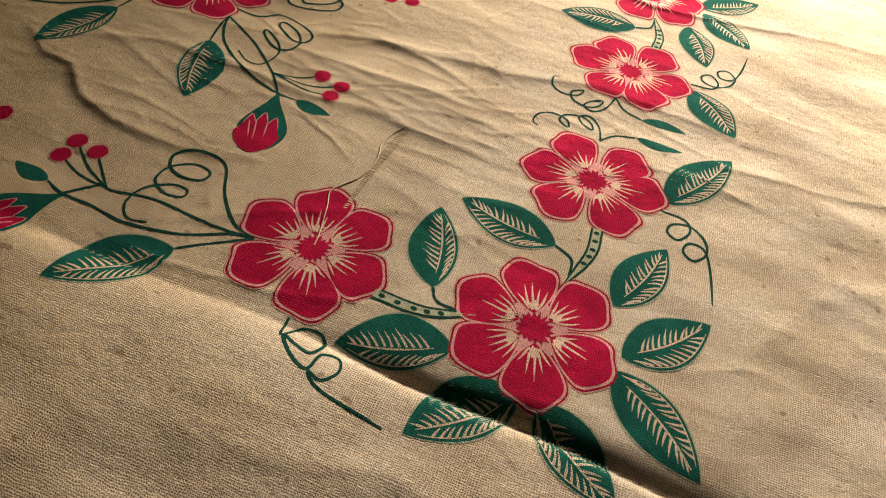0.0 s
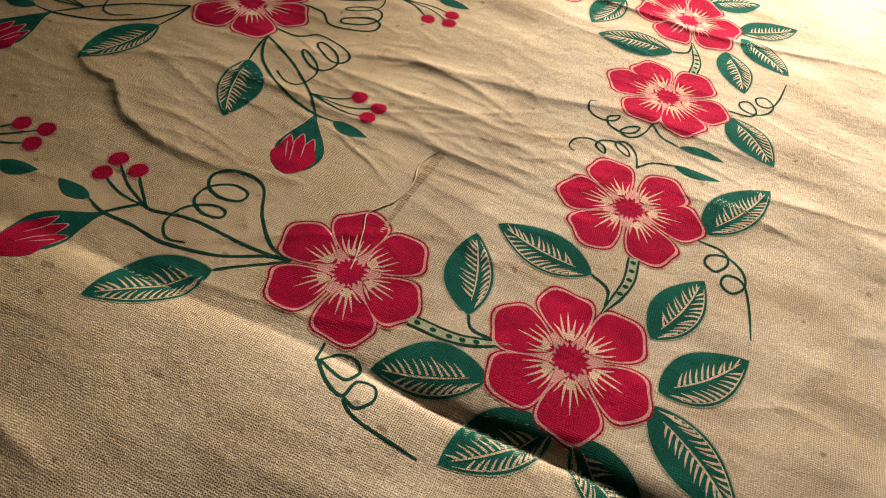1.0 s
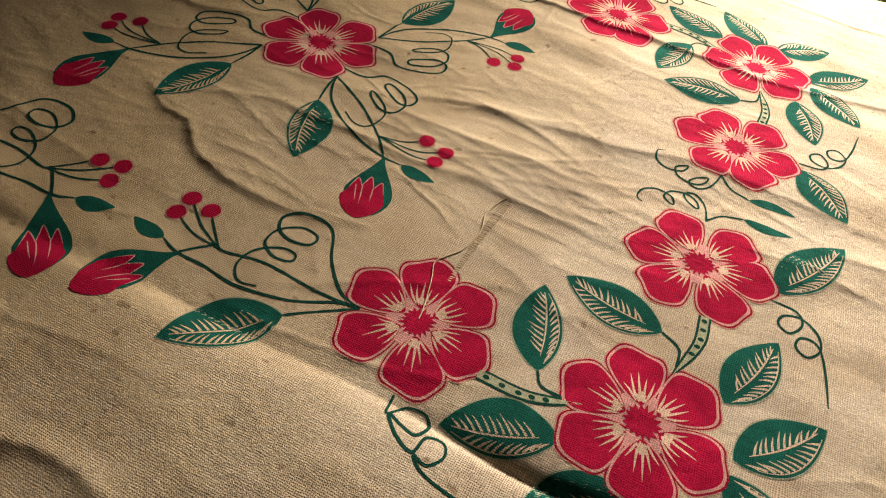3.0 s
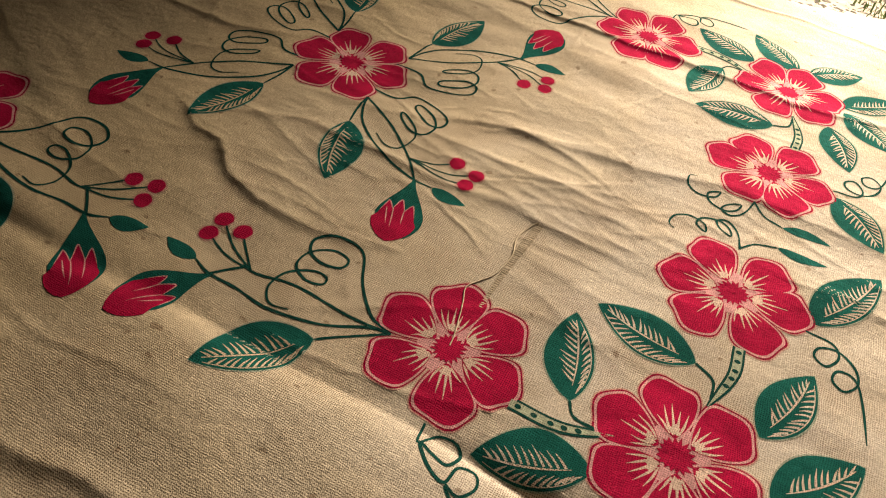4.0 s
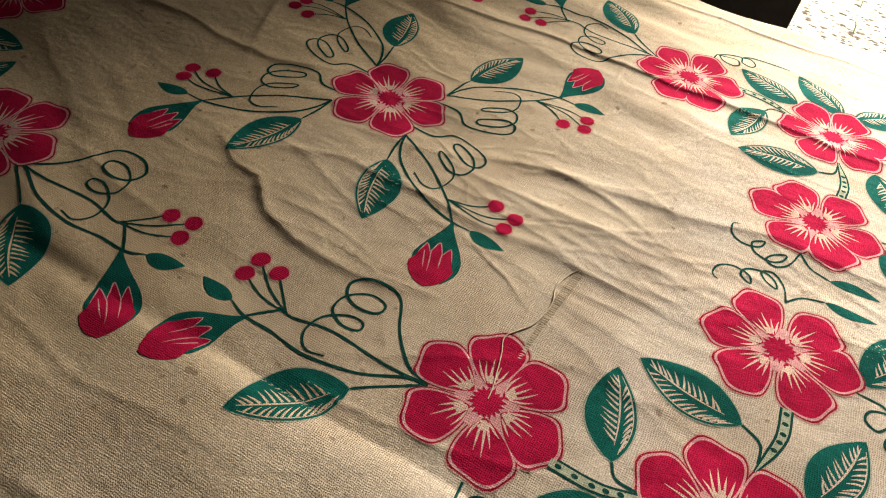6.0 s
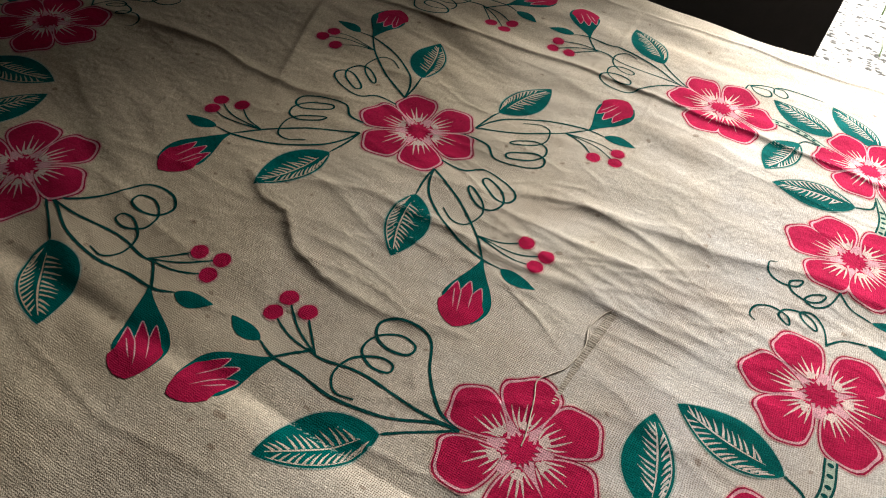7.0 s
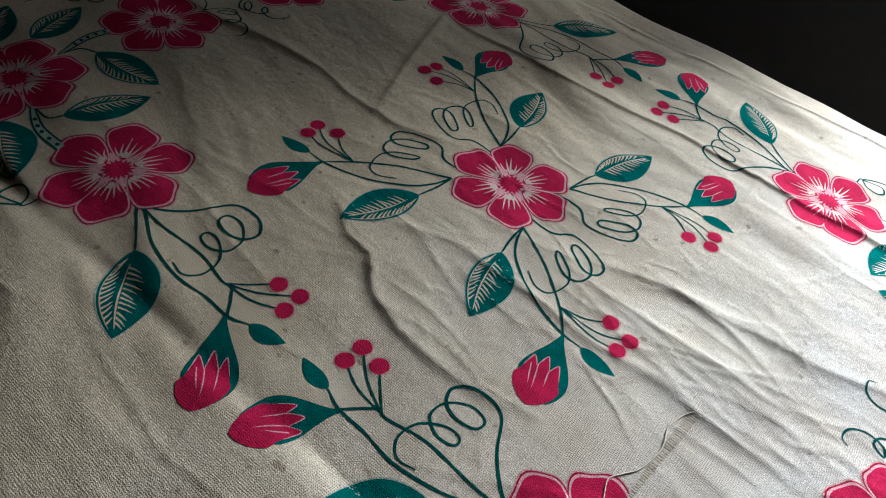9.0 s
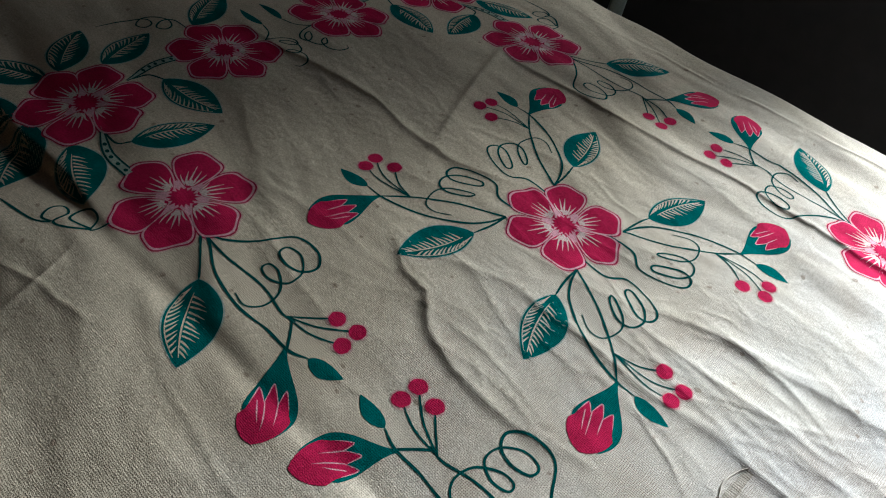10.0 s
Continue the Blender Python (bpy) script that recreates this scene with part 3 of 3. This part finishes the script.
ARM = dict(
    scale=0.1624,
    stems=(((0, 0), (0.018, 0.005), (0.038, 0.0045), (0.071, -0.0074), (0.0986, -0.0273), (0.110, -0.0426)),
           ((0, 0), (0.0335, -0.0162), (0.057, -0.0237), (0.0767, -0.0282), (0.1045, -0.0306))),
    berries=(((0.0826, -0.0659), (0.083, -0.046)), ((0.0971, -0.0786), (0.0935, -0.054)), ((0.1072, -0.0685), (0.0985, -0.050))),
    fork=(0.0767, -0.0282), small=((0.110, -0.0426), (0.1295, -0.0656)), bud=((0.102, -0.0304), (0.1650, -0.0055)),
    coil=((-0.0143, -0.0044), (-0.001, -0.0240), (-0.003, -0.0420), (0.0125, -0.0577), (0.0283, -0.0645), (0.0375, -0.0580), (0.0345, -0.0480),
          (0.0174, -0.0405), (0.0092, -0.0402), (0.0095, -0.0460), (0.0260, -0.0539), (0.0404, -0.0525), (0.0480, -0.0425), (0.0431, -0.0324),
          (0.0278, -0.0267), (0.0198, -0.0277), (0.0253, -0.0319), (0.0393, -0.0364), (0.0511, -0.0354), (0.0603, -0.0280), (0.0649, -0.0188),
          (0.0600, -0.0102), (0.0461, -0.0047)))


def spray(origin, tip, quad, flip, leaf, kind=SPRAY):
    """A spray from origin to the tip of its bud: stems, curling tendril, three berries, leaf and bud."""
    origin, tip = np.array(origin), np.array(tip)
    d = tip - origin
    turn, size = math.atan2(d[1], d[0]), float(np.hypot(*d)) / kind["scale"]

    def fr():
        return Print(turn, origin, flip, size, quad)

    for pts in kind["stems"]:
        printed_line("printed_stem", pts, quad, 0.0019, fr())
    for (bx, by), via in kind["berries"]:
        printed_line("printed_stem", (kind["fork"], via, (bx, by)), quad, 0.0015, fr())
        b = fr()
        b.area(ellipse(bx, by, 0.0066, 0.0062, 0.3, 22, 0.04, np.random.default_rng(5)), 0, 3)
        b.area(ellipse(bx, by, 0.0079, 0.0075, 0.3, 22, 0.08, np.random.default_rng(6)), 1, -0.9)
        b.done("printed_berry", [RED, BLEED], cloth)
    small_leaf(*kind["small"], fr())
    printed_line("printed_tendril", kind["coil"], quad, 0.0019, fr())
    printed_bud(*kind["bud"], fr, 1)
    printed_leaf(leaf[0], leaf[1], quad, leaf[2], leaf[3], leaf[4])


def dotted_stalk(a, m, b, quad, width=0.0088):
    line = smooth_line((a, m, b), 12)
    pr = Print(0, (0, 0), 1, 1.0, quad)
    pr.stroke(line, (width, width, width * 0.8, width * 0.25), 0, 1)
    pr.stroke(line, (width - 0.0032, width - 0.0032, width * 0.8 - 0.0032, 0.0002), 1, 4)
    n = len(line)
    for k in (0.12, 0.28, 0.43, 0.57, 0.69):
        x, y = line[int(k * (n - 1))]
        pr.area(ellipse(x, y, 0.0021, 0.0016, 0, 12), 0, 7, 0.002)
    return pr.done("dotted_stalk", [LINE, MINT], cloth, "dotted green stalk between two flowers")


CORNER, LONG, SHORT = (0.357, 0.221), (0.2115, 0.2255), (0.3595, 0.0775)


def quarter(qx, qy):
    """A quarter of the wreath and of the middle spray, in the quarter (qx, qy) of the cloth."""
    q = (qx, qy)
    printed_flower(LONG, q, radians(-48))
    printed_flower(CORNER, q, radians(-48))
    printed_flower(SHORT, q, radians(-2))
    for base, tip, l, r, light in (
            ((0.2907, 0.2199), (0.2710, 0.1542), 0.0135, 0.0185, 1), ((0.3513, 0.1515), (0.2808, 0.1391), 0.0175, 0.0185, -1),
            ((0.3980, 0.1835), (0.4215, 0.1210), 0.0160, 0.0160, 1), ((0.4100, 0.2179), (0.4572, 0.1725), 0.0180, 0.0165, 1),
            ((0.4066, 0.2293), (0.4641, 0.2729), 0.0165, 0.0170, -1), ((0.3720, 0.2661), (0.4249, 0.3053), 0.0160, 0.0160, 1),
            ((0.3621, 0.2661), (0.3112, 0.3151), 0.0215, 0.0150, -1), ((0.3175, 0.2551), (0.2541, 0.2801), 0.0212, 0.0148, -1),
            ((0.4130, 0.0765), (0.4543, 0.0160 + 0.0100 * qy), 0.0160, 0.0185, 1)):
        printed_leaf(base, tip, q, l, r, light)
    printed_line("printed_stem", ((0.2907, 0.2199), (0.2975, 0.2290), (0.3180, 0.2290)), q)
    printed_line("printed_stem", ((0.3513, 0.1515), (0.3640, 0.1590), (0.3660, 0.1740)), q)
    dotted_stalk((0.2600, 0.2400), (0.2915, 0.2392), (0.3240, 0.2270), q)
    dotted_stalk((0.3738, 0.1240), (0.3745, 0.1490), (0.3655, 0.1790), q)
    # curls beside the flowers
    printed_line("printed_tendril", ((0.2232, 0.2774), (0.2255, 0.2910), (0.2330, 0.2810), (0.2440, 0.2790), (0.2500, 0.2850), (0.2460, 0.2945), (0.2360, 0.2930), (0.2265, 0.2900), (0.2370, 0.3005),
                                     (0.2490, 0.3045), (0.2520, 0.2925), (0.2620, 0.2905), (0.2655, 0.2985), (0.2590, 0.3075), (0.2500, 0.3050), (0.2620, 0.3130), (0.3005, 0.3178)), q)
    printed_line("printed_tendril", ((0.4110, 0.0850), (0.4290, 0.0870), (0.4340, 0.0980), (0.4270, 0.1090), (0.4190, 0.1040), (0.4215, 0.0950), (0.4330, 0.0920), (0.4440, 0.1010), (0.4475, 0.1140),
                                     (0.4400, 0.1235), (0.4320, 0.1180), (0.4350, 0.1090), (0.4455, 0.1110), (0.4520, 0.1290), (0.4565, 0.1570)), q)
    printed_line("printed_tendril", ((0.3550, 0.0310), (0.3500, 0.0130), (0.3413, 0.0040), (0.3330, 0.0075), (0.3370, 0.0160), (0.3460, 0.0205), (0.3435, 0.0120), (0.3350, 0.0070), (0.3230, 0.0110),
                                     (0.3195, 0.0205), (0.3280, 0.0265), (0.3250, 0.0180), (0.3130, 0.0150), (0.3030, 0.0210), (0.3010, 0.0320), (0.3065, 0.0360)), q, 0.0016)
    printed_line("printed_stem", ((0.3552, 0.0290), (0.3650, 0.0180), (0.3800, 0.0128)), q, 0.0016)
    small_leaf((0.3800, 0.0128), (0.4170, 0.0130), Print(0, (0, 0), 1, 1, q), 0.0048)
    # the spray along the long side, and its leaf
    spray((0.1754, 0.2350), (0.0180, 0.3154), q, -1, ((0.1371, 0.2631), (0.0857, 0.3150), 0.0215, 0.0165, -1))
    printed_line("printed_stem", ((0.1754, 0.2350), (0.1500, 0.2530), (0.1371, 0.2631)), q)
    # an arm of the middle spray
    spray((0.0372, 0.0352), (0.1282, 0.1698), q, 1, ((0.0420, 0.0713), (0.0632, 0.1395), 0.0145, 0.0190, 1), ARM)
    printed_line("printed_stem", ((0.0372, 0.0352), (0.0385, 0.0540), (0.0420, 0.0713)), q)


for qx, qy in ((1, -1), (1, 1), (-1, -1), (-1, 1)):
    quarter(qx, qy)
printed_flower((0.0, 0.0), (1, 1), radians(2), 1.0)

# ---- darned slit and loose thread ----
OPEN = woven("open_weave_cotton", (0.33, 0.26, 0.18), 0.5)
THREAD = rough("twisted_thread", (0.52, 0.42, 0.29), (0.62, 0.52, 0.38), 900, 0.4, 0.0003)
SEAM = smooth_line(((0.2145, -0.1850), (0.2150, -0.1600), (0.2165, -0.1250), (0.2190, -0.0925)), 12)
pr = Print()
pr.stroke(SEAM, (0.0020, 0.0036, 0.0050, 0.0066, 0.0050), 0, 1)
darn = pr.done("darned_slit", [OPEN], cloth, "slit closed with ladder stitches")
srand = random.Random(3)
for i in range(46):
    k = (i + srand.uniform(-0.2, 0.2)) / 46
    c = SEAM[min(int(k * (len(SEAM) - 1)), len(SEAM) - 2)]
    wide = 0.0014 + 0.0026 * min(1, k * 1.5)
    pr = Print()
    y = SEAM[0][1] + (SEAM[-1][1] - SEAM[0][1]) * k
    x = float(np.interp(y, SEAM[:, 1], SEAM[:, 0]))
    pr.stroke(((x - wide, y + srand.uniform(-0.0006, 0.0006)), (x, y), (x + wide * srand.uniform(0.6, 1.1), y + srand.uniform(-0.0008, 0.0008))), (0.0005, 0.0009, 0.0004), 0, 5, 0.0016)
    pr.done("stitch", [THREAD], darn)


def loose_thread(pts, radius, lift):
    line = smooth_line(pts, 14)
    c = drape(line, radius + lift)
    tan = np.gradient(c, axis=0)
    tan /= np.linalg.norm(tan, axis=1)[:, None]
    side = np.cross(tan, (0, 0, 1))
    side /= np.linalg.norm(side, axis=1)[:, None]
    up = np.cross(side, tan)
    verts, faces, n, m_ = [], [], len(c), 6
    for i in range(n):
        for j in range(m_):
            a = 2 * math.pi * j / m_ + 0.5 * i
            rad = radius * (1 + 0.15 * math.sin(1.7 * i + 2 * j))
            verts.append(c[i] + rad * (math.cos(2 * math.pi * j / m_) * side[i] + math.sin(2 * math.pi * j / m_) * up[i]))
    for i in range(n - 1):
        for j in range(m_):
            faces.append((i * m_ + j, i * m_ + (j + 1) % m_, (i + 1) * m_ + (j + 1) % m_, (i + 1) * m_ + j))
    return linked("loose_thread", verts, faces, THREAD, cloth, "loose cotton thread left from the darning")


loose_thread(((0.2110, -0.2230), (0.2095, -0.2130), (0.2035, -0.1900), (0.1990, -0.1760), (0.2040, -0.1660), (0.2107, -0.1541), (0.2136, -0.1325), (0.2098, -0.1150), (0.2130, -0.0990), (0.2170, -0.0915)), 0.00042, 0.0)

# ---- the table under the cloth ----
table = tagged(new("table"), "dark wooden table hidden under the printed cloth", "table")
bm = bmesh.new()
box(bm, X0 + 0.02, X1 - 0.02, Y0 + 0.02, 0.382, -0.062, -0.0275, 0.004)
part("tabletop", bm, BOARD, table)
for lx in (X0 + 0.07, X1 - 0.07):
    for ly in (Y0 + 0.07, 0.33):
        bm = bmesh.new()
        box(bm, lx - 0.03, lx + 0.03, ly - 0.03, ly + 0.03, FLOOR_Z, -0.062, 0.004)
        part("leg", bm, BOARD, table)

# ---- the room and the yard ----


def structure(name, label, category, material, *boxes):
    bm_ = bmesh.new()
    for b in boxes:
        box(bm_, *b)
    return tagged(part(name, bm_, material), label, category, kind="structure")


structure("floor", "dark cement floor inside the room", "floor", INDOOR, (-2.6, 2.6, -2.6, DOOR_Y + WALL, FLOOR_Z - 0.1, FLOOR_Z))
# above its dark foot this wall is unseen, added to shade the far left
structure("wall_north", "dark plastered wall with an open doorway and an added unseen opening", "wall", MUD,
          # pieces around the opening that is added to let the fill lamp through
          (-2.6, FILL_X0, DOOR_Y, DOOR_Y + WALL, FLOOR_Z, 2.0), (FILL_X0, FILL_X1, DOOR_Y, DOOR_Y + WALL, FLOOR_Z, FILL_Z0), (FILL_X0, FILL_X1, DOOR_Y, DOOR_Y + WALL, FILL_Z1, 2.0),
          (FILL_X1, DOOR_X0, DOOR_Y, DOOR_Y + WALL, FLOOR_Z, 2.0), (DOOR_X1, 2.6, DOOR_Y, DOOR_Y + WALL, FLOOR_Z, 2.0), (DOOR_X0, DOOR_X1, DOOR_Y, DOOR_Y + WALL, DOOR_TOP, 2.0))
# unseen walls and ceiling, added to block the sky and bounce warm light
structure("unseen_wall_south", "unseen brown wall added behind the table to enclose the light", "wall", BOUNCE_WALL, (-2.6, 2.6, -2.75, -2.6, FLOOR_Z, 2.0))
structure("unseen_wall_west", "unseen brown side wall added to enclose the light", "wall", BOUNCE_WALL, (-2.75, -2.6, -2.75, DOOR_Y + WALL, FLOOR_Z, 2.0))
structure("unseen_wall_east", "unseen brown side wall added to enclose the light", "wall", BOUNCE_WALL, (2.6, 2.75, -2.75, DOOR_Y + WALL, FLOOR_Z, 2.0))
structure("ceiling", "unseen brown ceiling added to keep out the sky light", "ceiling", BOUNCE_WALL, (-2.75, 2.75, -2.75, DOOR_Y + WALL, 2.0, 2.12))

gv, gf = [], []
N = 60
for j in range(N + 1):
    for i in range(N + 1):
        u, v = (i / N * 2 - 1), j / N
        x, y = 400 * u * abs(u) ** 2.2 + 0.8, DOOR_Y + WALL + 600 * v ** 3.2
        gv.append((x, y, FLOOR_Z - 0.03 + 0.012 * noise.noise((x * 2, y * 2, 0))))
for j in range(N):
    for i in range(N):
        a = j * (N + 1) + i
        gf.append((a, a + 1, a + N + 2, a + N + 1))
tagged(linked("ground", gv, gf, EARTH), "pale sunlit packed earth outside the doorway", "ground", kind="structure")

# ---- things outside and behind ----
stones, sf = [], []
for _ in range(8500):
    px_, py_ = srand.uniform(0.2, 1.3), DOOR_Y + WALL + 0.05 + 2.2 * srand.random() ** 1.2
    rad = 0.0015 + 0.0055 * srand.random() ** 2.5
    b0 = len(stones)
    for j in range(3):
        for i in range(7):
            a, lat = 2 * math.pi * i / 7, (0.0, 0.75, 1.3)[j]
            k = rad * math.cos(lat) * srand.uniform(0.8, 1.2)
            stones.append((px_ + 1.5 * k * math.cos(a), py_ + 0.8 * k * math.sin(a), FLOOR_Z - 0.034 + 0.5 * rad * math.sin(lat) + 0.004))
    for j in range(2):
        for i in range(7):
            sf.append((b0 + j * 7 + i, b0 + j * 7 + (i + 1) % 7, b0 + j * 7 + 7 + (i + 1) % 7, b0 + j * 7 + 7 + i))
    sf.append(tuple(b0 + 14 + i for i in range(7)))
tagged(linked("pebbles", stones, sf, PEBBLE), "grey pebbles strewn on the sunlit earth", "pebbles", kind="stuff")

blades, bf = [], []
for _ in range(4200):
    px_, py_ = srand.gauss(0.74, 0.09), DOOR_Y + 0.9 + 1.3 * srand.random()
    tall, lean, a = srand.uniform(0.015, 0.05), srand.uniform(0.005, 0.03), srand.uniform(0, 6.28)
    w = srand.uniform(0.0015, 0.0035)
    b0 = len(blades)
    for k, ww in ((0, 1), (0.5, 0.8), (1, 0.08)):
        ox, oy = px_ + lean * k * k * math.cos(a), py_ + lean * k * k * math.sin(a)
        for sgn in (-1, 1):
            blades.append((ox - sgn * w * ww * math.sin(a), oy + sgn * w * ww * math.cos(a), FLOOR_Z - 0.03 + tall * k))
    bf += [(b0, b0 + 1, b0 + 3, b0 + 2), (b0 + 2, b0 + 3, b0 + 5, b0 + 4)]
tagged(linked("grass", blades, bf, GRASS), "sunlit green grass at the edge of the yard", "grass", kind="stuff")


def pole(x, y, top, radius):
    bm_ = bmesh.new()
    m_ = Matrix.Translation((x, y, (FLOOR_Z + top) / 2))
    bmesh.ops.create_cone(bm_, cap_ends=True, segments=28, radius1=radius, radius2=radius, depth=top - FLOOR_Z, matrix=m_)
    bmesh.ops.bevel(bm_, geom=[e for e in bm_.edges if abs(e.verts[0].co.z - e.verts[1].co.z) < 1e-6], offset=0.003, segments=2, affect="EDGES")
    ob = part("metal_pole", bm_, PIPE)
    ob.data.polygons.foreach_set("use_smooth", [True] * len(ob.data.polygons))
    return tagged(ob, "grey-green painted metal pole standing behind the table", "pole")


pole(-0.345, 0.70, 0.55, 0.014)
